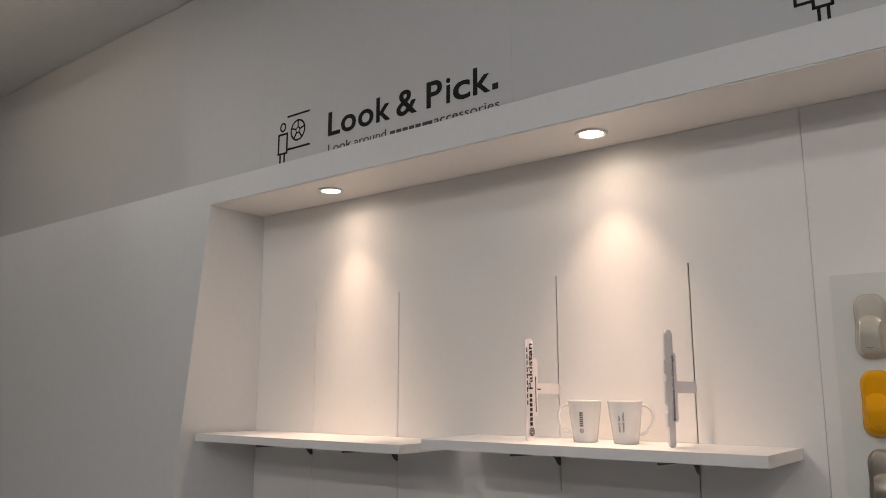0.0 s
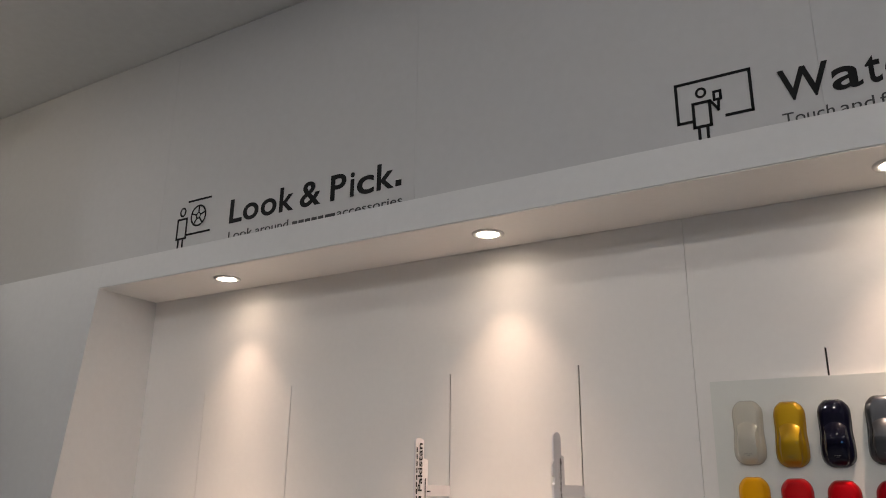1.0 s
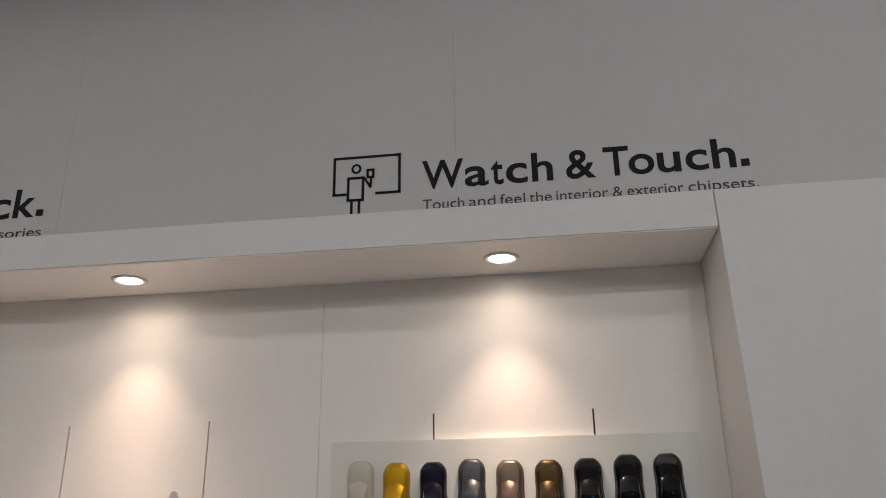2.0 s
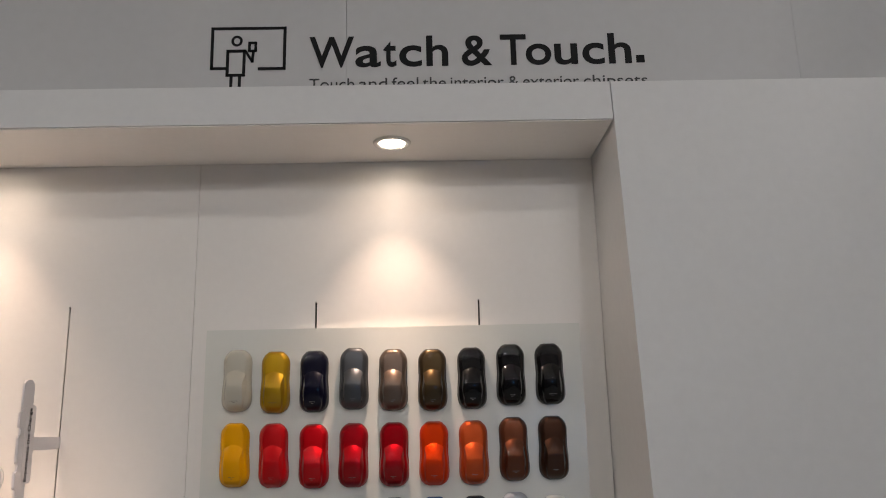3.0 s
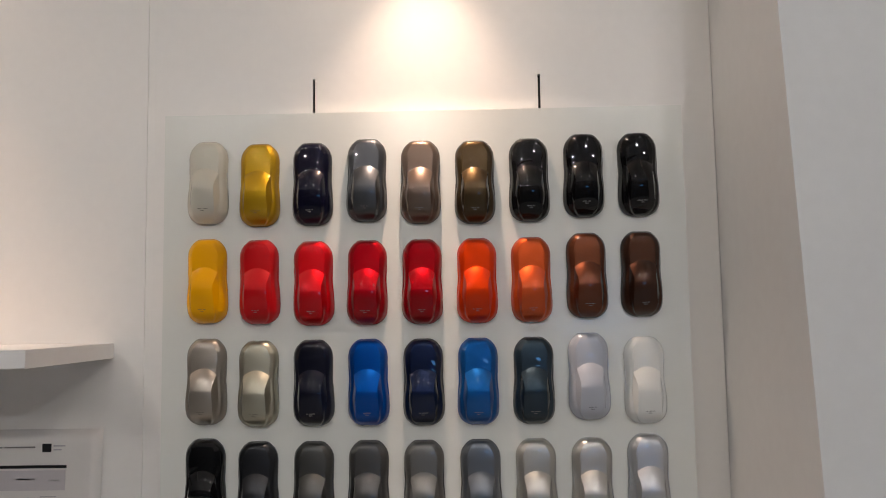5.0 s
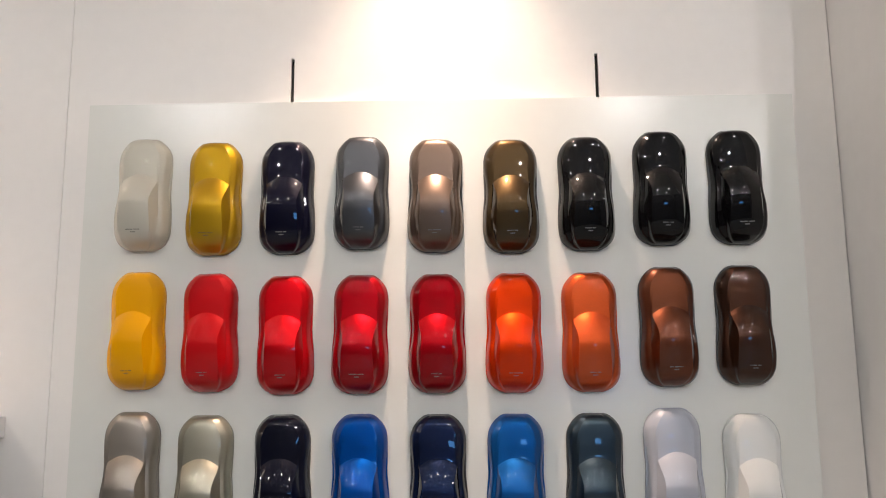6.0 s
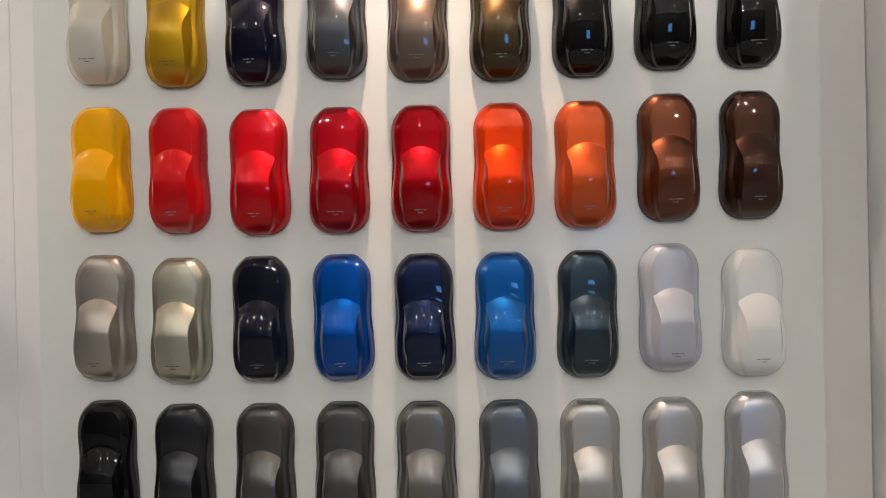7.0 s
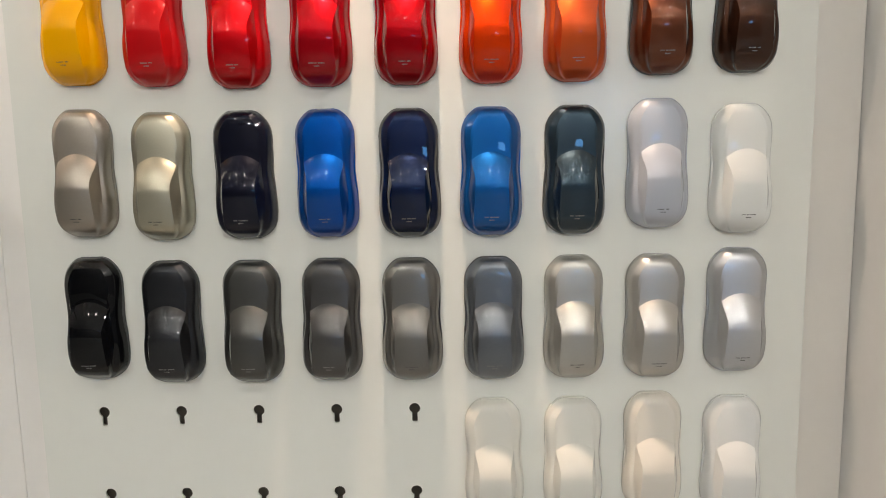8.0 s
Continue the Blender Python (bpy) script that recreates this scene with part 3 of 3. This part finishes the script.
# ---- the sample board ----
BX0, BX1, BZ0, BZ1, BY = -0.078, 0.886, 0.66, 1.784, -0.020
board = tagged(empty("sample_board", pose(0, BY, 0)), "white glossy sample board with keyhole cut-outs, hung on the niche wall", "display board")


def keyhole(x, z):
    pts = []
    for k in range(15):
        a = radians(-62 + 304 * k / 14)
        pts.append((x + 0.0072 * math.cos(a), z + 0.0072 * math.sin(a)))
    return pts + [(x - 0.0036, z - 0.0165), (x - 0.002, z - 0.0178), (x + 0.002, z - 0.0178), (x + 0.0036, z - 0.0165)]


holes = []
for c in range(5):
    for z in (0.985, 0.8745):
        holes.append(keyhole(0.0028 + 0.0995 * c, z))
finish(new("front_sheet", outline_mesh("front_sheet", [rect(BX0, BX1, BZ0, BZ1)] + holes, 0.004)), M_BOARD, board)
part("back_sheet", box(BX0 + 0.005, BX1 - 0.005, 0.0165, 0.0185, BZ0 + 0.005, BZ1 - 0.005), M_INNER, board, "dark brown backing sheet")
part("edge_strip", box(BX0, BX1, 0.0045, 0.0195, BZ1 - 0.004, BZ1, 0.0008), M_BOARD, board)
part("edge_strip", box(BX0, BX1, 0.0045, 0.0195, BZ0, BZ0 + 0.004), M_BOARD, board)
part("edge_strip", box(BX0, BX0 + 0.004, 0.0045, 0.0195, BZ0 + 0.0045, BZ1 - 0.0045), M_BOARD, board)
part("edge_strip", box(BX1 - 0.004, BX1, 0.0045, 0.0195, BZ0 + 0.0045, BZ1 - 0.0045), M_BOARD, board)

# ---- car-shaped paint samples ----
CAR_W, CAR_L = 0.0372, 0.154


def lerp_table(table, x):
    """A smooth curve through the table's points."""
    n = len(table)
    for i in range(n - 1):
        (a, p), (c, q) = table[i], table[i + 1]
        if x <= c or i == n - 2:
            h = c - a
            t = min(1.0, max(0.0, (x - a) / h))
            m = (q - p) / h
            ml = (p - table[i - 1][1]) / (a - table[i - 1][0]) if i else m
            mr = (table[i + 2][1] - q) / (table[i + 2][0] - c) if i < n - 2 else m
            ta = 0.0 if ml * m <= 0 else 2 * ml * m / (ml + m)
            tb = 0.0 if mr * m <= 0 else 2 * mr * m / (mr + m)
            return (2 * t**3 - 3 * t**2 + 1) * p + (t**3 - 2 * t**2 + t) * h * ta + (3 * t**2 - 2 * t**3) * q + (t**3 - t**2) * h * tb
    return table[-1][1]


# tables along the sample, 0 at its nose (the top) to 1 at its tail: half width, spine height, edge of bonnet and cabin, belt line and its height
HALF = ((0.0, 0.33), (0.008, 0.46), (0.025, 0.57), (0.06, 0.725), (0.11, 0.865), (0.16, 0.933), (0.22, 0.955), (0.29, 0.945), (0.38, 0.91), (0.47, 0.895), (0.56, 0.92), (0.68, 0.985), (0.77, 1.0), (0.85, 0.975), (0.91, 0.89), (0.95, 0.76), (0.98, 0.58), (0.995, 0.42), (1.0, 0.34))
SPINE = ((0.0, 0.0080), (0.010, 0.0118), (0.028, 0.0150), (0.055, 0.0174), (0.075, 0.0183), (0.15, 0.0194), (0.25, 0.0202), (0.342, 0.0205), (0.347, 0.0207), (0.37, 0.0230), (0.40, 0.0257), (0.44, 0.0287), (0.48, 0.0311), (0.52, 0.0331), (0.56, 0.0345), (0.61, 0.0354), (0.66, 0.0352), (0.72, 0.0343), (0.80, 0.0327), (0.86, 0.0309), (0.90, 0.0284), (0.94, 0.0235), (0.975, 0.0160), (1.0, 0.0080))
CABIN = ((0.0, 0.50), (0.05, 0.50), (0.12, 0.535), (0.22, 0.60), (0.33, 0.68), (0.37, 0.69), (0.46, 0.62), (0.55, 0.565), (0.68, 0.545), (0.80, 0.56), (0.90, 0.60), (1.0, 0.62))
BELT = ((0.0, 0.53), (0.05, 0.54), (0.12, 0.625), (0.20, 0.695), (0.30, 0.735), (0.37, 0.74), (0.50, 0.755), (0.62, 0.755), (0.75, 0.72), (0.86, 0.665), (1.0, 0.65))
BELTZ = ((0.0, 0.0078), (0.03, 0.0142), (0.07, 0.0172), (0.14, 0.0181), (0.24, 0.0178), (0.33, 0.0176), (0.45, 0.0180), (0.62, 0.0196), (0.76, 0.0206), (0.86, 0.0205), (0.92, 0.0180), (0.97, 0.0125), (1.0, 0.0078))
CROWN = ((0.0, 0.0006), (0.06, 0.0010), (0.34, 0.0011), (0.42, 0.0017), (0.60, 0.0022), (0.80, 0.0020), (0.92, 0.0014), (1.0, 0.0006))
FACET = ((0.0, 0.0003), (0.05, 0.0022), (0.12, 0.0036), (0.25, 0.0026), (0.45, 0.0018), (0.75, 0.0022), (0.90, 0.0025), (1.0, 0.0003))


def smooth01(t):
    t = min(1.0, max(0.0, t))
    return t * t * (3 - 2 * t)


def car_height(a, v):
    """Height over the board at a (0 at the middle, 1 at the rim) and v (0 nose, 1 tail)."""
    return 0.0062 + 1.17 * (car_section(abs(a), v) - 0.0062)


def car_section(a, v):
    g, b = lerp_table(CABIN, v), lerp_table(BELT, v)
    top = lerp_table(SPINE, v)
    edge = top - lerp_table(CROWN, v)
    belt = min(lerp_table(BELTZ, v), edge - 0.0002)
    if a <= g:
        return top - (top - edge) * (a / g) ** 2
    if a <= b:
        t = (a - g) / (b - g)
        return edge + (belt - edge) * (0.75 * t + 0.25 * t * t)
    t = (a - b) / (1.0 - b)
    # shoulder: a sloping facet, then a steep flank down to the rim
    foot = belt - lerp_table(FACET, v)
    k = 0.46
    if t <= k:
        return belt + (foot - belt) * t / k
    return 0.0062 + (foot - 0.0062) * (1 - ((t - k) / (1 - k)) ** 1.5)


def car_shell():
    """The shell as rows across, whose columns keep to the bonnet's and cabin's edge and to the belt line; those edges are crisp."""
    nv = 76
    rows = [0.35 * (0.5 - 0.5 * math.cos(math.pi * j / nv)) + 0.65 * j / nv for j in range(nv + 1)]
    crease = min(range(nv + 1), key=lambda k: abs(rows[k] - 0.3455))
    rows[crease] = 0.3455
    verts, faces = [], []
    for v in rows:
        g, b = lerp_table(CABIN, v), lerp_table(BELT, v)
        half = [g * k / 8 for k in range(9)] + [g + (b - g) * k / 3 for k in (1, 2, 3)] + [b + (1 - b) * math.sin(0.5 * math.pi * k / 10) for k in range(1, 11)]
        # the foot of the windscreen bows towards the nose
        bow = 0.062 * smooth01((v - 0.10) / 0.24) * (1 - smooth01((v - 0.36) / 0.30))
        for u in [-h for h in half[:0:-1]] + half:
            q = min(1.0, abs(u) / g)
            at = v + bow * q * q - 0.004
            at = min(1.0, max(0.0, at if 0.02 < v < 0.98 else v))
            verts.append((u * CAR_W * lerp_table(HALF, at), -car_height(u, v), CAR_L * (0.5 - at)))
    nu = 2 * 21 + 1
    for j in range(nv):
        for i in range(nu - 1):
            a = j * nu + i
            faces.append((a, a + nu, a + nu + 1, a + 1))
    # skirt down to the board
    rim = [i for i in range(nu)] + [j * nu + nu - 1 for j in range(1, nv + 1)] + [nv * nu + i for i in range(nu - 2, -1, -1)] + [j * nu for j in range(nv - 1, 0, -1)]
    base = len(verts)
    for r in rim:
        x, y, z = verts[r]
        verts.append((x * 0.975, -0.0030, z * 0.985))
    for k in range(len(rim)):
        n = (k + 1) % len(rim)
        faces.append((rim[k], rim[n], base + n, base + k))
    me = bpy.data.meshes.new("body")
    me.from_pydata(verts, [], faces)
    bm = bmesh.new()
    bm.from_mesh(me)
    bmesh.ops.recalc_face_normals(bm, faces=bm.faces)
    for f in bm.faces:
        f.smooth = True
    lines_at = {21 - 8, 21 + 8, 21 - 11, 21 + 11}
    for e in bm.edges:
        a, b = sorted(v.index for v in e.verts)
        if b >= base:
            continue
        ja, ia, jb, ib = a // nu, a % nu, b // nu, b % nu
        if ja == jb == crease and abs(ia - 21) <= 8 and abs(ib - 21) <= 8:
            e.smooth = False
        if ia == ib and ia in lines_at and 0.07 < rows[ja] < (0.86 if abs(ia - 21) == 8 else 0.72):
            e.smooth = False
    bm.to_mesh(me)
    bm.free()
    me.materials.append(None)
    return me


def label_bar(words, dz0, dz1):
    """Fine print bars, one a letter, that follow the shell."""
    verts, faces, n = [], [], 1
    letters = []
    for x0, x1 in words:
        k = max(2, round((x1 - x0) / 0.0013))
        letters += [(x0 + (x1 - x0) * i / k, x0 + (x1 - x0) * (i + 0.66) / k) for i in range(k)]
    for x0, x1 in letters:
        o = len(verts)
        for z in (dz0, dz1):
            v = 0.5 - z / CAR_L
            w = CAR_W * lerp_table(HALF, v)
            for i in range(n + 1):
                x = x0 + (x1 - x0) * i / n
                verts.append((x, -car_height(x / w, v) - 0.00025, z))
        for i in range(n):
            faces.append((o + i, o + i + 1, o + i + n + 2, o + i + n + 1))
    me = bpy.data.meshes.new("name_strip")
    me.from_pydata(verts, [], faces)
    me.materials.append(None)
    return me


def car_base():
    """Plate under the shell; its sills stand out beside the waist."""
    bm = bmesh.new()
    n = 40
    side = []
    for k in range(n + 1):
        v = k / n
        v = 0.5 - 0.5 * math.cos(math.pi * v)
        sill = 0.035 * smooth01((v - 0.27) / 0.12) * (1 - smooth01((v - 0.56) / 0.14))
        side.append((CAR_W * (lerp_table(HALF, v) + sill) + 0.0004, CAR_L * (0.5 - v) * 1.006))
    loop = side + [(-x, z) for x, z in reversed(side)]
    low = [bm.verts.new((x, -0.0003, z)) for x, z in loop]
    top = [bm.verts.new((x, -0.0050, z)) for x, z in loop]
    for k in range(len(loop)):
        m = (k + 1) % len(loop)
        bm.faces.new((low[k], low[m], top[m], top[k]))
    bm.faces.new(top)
    bmesh.ops.recalc_face_normals(bm, faces=bm.faces)
    me = bpy.data.meshes.new("base_plate")
    bm.to_mesh(me)
    bm.free()
    me.materials.append(M_RIM_SHADE)
    return me


# near-black for the plate's edge: the shaded gap under the shell, put into colour
M_RIM_SHADE = material("rim_gap_shade", (0.05, 0.05, 0.052), 0.5)
SHELL = car_shell()
BASE = car_base()
STRIPS = []
for w, gap in ((0.014, 0.002), (0.017, -0.003), (0.019, 0.001)):
    STRIPS.append((label_bar(((-w / 2, gap - 0.0007), (gap + 0.0007, w / 2)), -0.0528, -0.0516), label_bar(((-0.0032, 0.0032),), -0.0562, -0.0550)))
M_INKL = material("pale_print", (0.22, 0.22, 0.22), 0.5)
M_INKD = material("dark_print", (0.06, 0.06, 0.06), 0.5)

# colour word, red, green, blue as seen, metal
PAINTS = (
    (("pearl white", 196, 192, 178, 0.15), ("gold yellow", 206, 162, 34, 0.45), ("midnight blue", 20, 20, 48, 0.15), ("graphite grey", 94, 96, 100, 0.8),
     ("brown-grey", 128, 110, 98, 0.8), ("dark bronze", 84, 68, 46, 0.8), ("black", 14, 14, 16, 0.0), ("black", 12, 12, 15, 0.0), ("black", 12, 12, 15, 0.0)),
    (("bright yellow", 255, 180, 0, 0.0), ("bright red", 205, 16, 24, 0.1), ("bright red", 222, 12, 26, 0.4), ("deep red", 186, 8, 26, 0.7),
     ("deep red", 178, 6, 22, 0.7), ("orange-red", 244, 66, 10, 0.65), ("copper orange", 218, 92, 44, 0.7), ("copper brown", 120, 68, 46, 0.6), ("dark brown", 74, 48, 36, 0.6)),
    (("warm silver", 170, 162, 152, 0.7), ("champagne silver", 184, 180, 162, 0.65), ("night blue", 22, 25, 46, 0.15), ("vivid blue", 0, 82, 176, 0.45),
     ("navy blue", 30, 42, 74, 0.6), ("mid blue", 24, 102, 182, 0.5), ("slate grey", 60, 76, 88, 0.7), ("lilac silver", 184, 188, 198, 0.2), ("white", 224, 225, 222, 0.0)),
    (("black", 15, 17, 21, 0.1), ("charcoal grey", 60, 62, 66, 0.75), ("dark grey", 100, 100, 98, 0.8), ("dark grey", 104, 103, 103, 0.8),
     ("mid grey", 142, 140, 136, 0.75), ("steel grey", 130, 136, 144, 0.75), ("silver", 196, 194, 188, 0.65), ("silver", 196, 194, 190, 0.65), ("pale silver", 198, 200, 204, 0.65)),
    (None, None, None, None, None, ("pearl white", 224, 222, 214, 0.0), ("pearl white", 222, 221, 214, 0.0), ("ivory white", 222, 216, 206, 0.0), ("white", 222, 222, 220, 0.0)),
)
ROWZ = (1.6485, 1.4650, 1.2835, 1.1025, 0.9215)
# small lifts of single samples, in millimetres
LIFT = ((6, 0, 0, 5, 0, -2, 0, 6, 6), (7, 4, 0, 0, 0, 0, 0, 6, 7), (6, 1, 1, 1, 0, 0, 0, 6, -2), (7, 1, 0, 1, 0, 0, 0, 0, 6), (0, 0, 0, 0, 0, 0, 0, 6, 0))
rng = random.Random(5)
for r, row in enumerate(PAINTS):
    for c, paint in enumerate(row):
        if paint is None:
            continue
        word, pr, pg_, pb, metal = paint
        bright = pr * 0.3 + pg_ * 0.59 + pb * 0.11
        vivid = max(pr, pg_, pb) > 2.2 * min(pr, pg_, pb) + 60
        deep = 0.95 if min(pr, pg_, pb) > 150 else (0.75 if metal > 0.3 else 0.8) if vivid else 0.75 if metal > 0.5 else 0.45
        if metal > 0.3:
            metal = 0.74 if vivid else 0.94
        base = tuple(deep * q for q in srgb(pr, pg_, pb))
        if metal > 0.2:
            mat = material("car_paint", base, 0.46 if vivid else 0.41, metal=metal, coat=1.0, flake=0.18, spec=0.2, edge=0.15, coat_rough=0.006)
        else:
            mat = material("car_paint", base, 0.4, metal=metal, coat=1.0, spec=0.06, coat_rough=0.006)
        x = 0.002 + 0.0998 * c + rng.uniform(-0.0008, 0.0008) + (0.004 if c == 0 else 0)
        e = empty("paint_sample", pose(x, BY - 0.0003, ROWZ[r] + LIFT[r][c] / 1000, 0, rng.uniform(-0.9, 0.9), 0))
        body_ob = new("body", SHELL)
        body_ob.parent = e
        plate = new("base_plate", BASE)
        plate.parent = e
        plate.material_slots[0].link = "OBJECT"
        plate.material_slots[0].material = mat if vivid or bright > 150 else M_RIM_SHADE
        body_ob.material_slots[0].link = "OBJECT"
        body_ob.material_slots[0].material = mat
        for nm, me in zip(("name_strip", "code_strip"), STRIPS[rng.randrange(3)]):
            s = new(nm, me)
            s.parent = e
            tagged(s, kind="stuff")
            s.material_slots[0].link = "OBJECT"
            s.material_slots[0].material = M_INKD if bright > 140 else M_INKL
        finish_word = "metallic" if metal > 0.2 else "glossy"
        tagged(e, f"{finish_word} {word} car-shaped paint sample hung on the white board", "paint sample", "paint samples on the board")
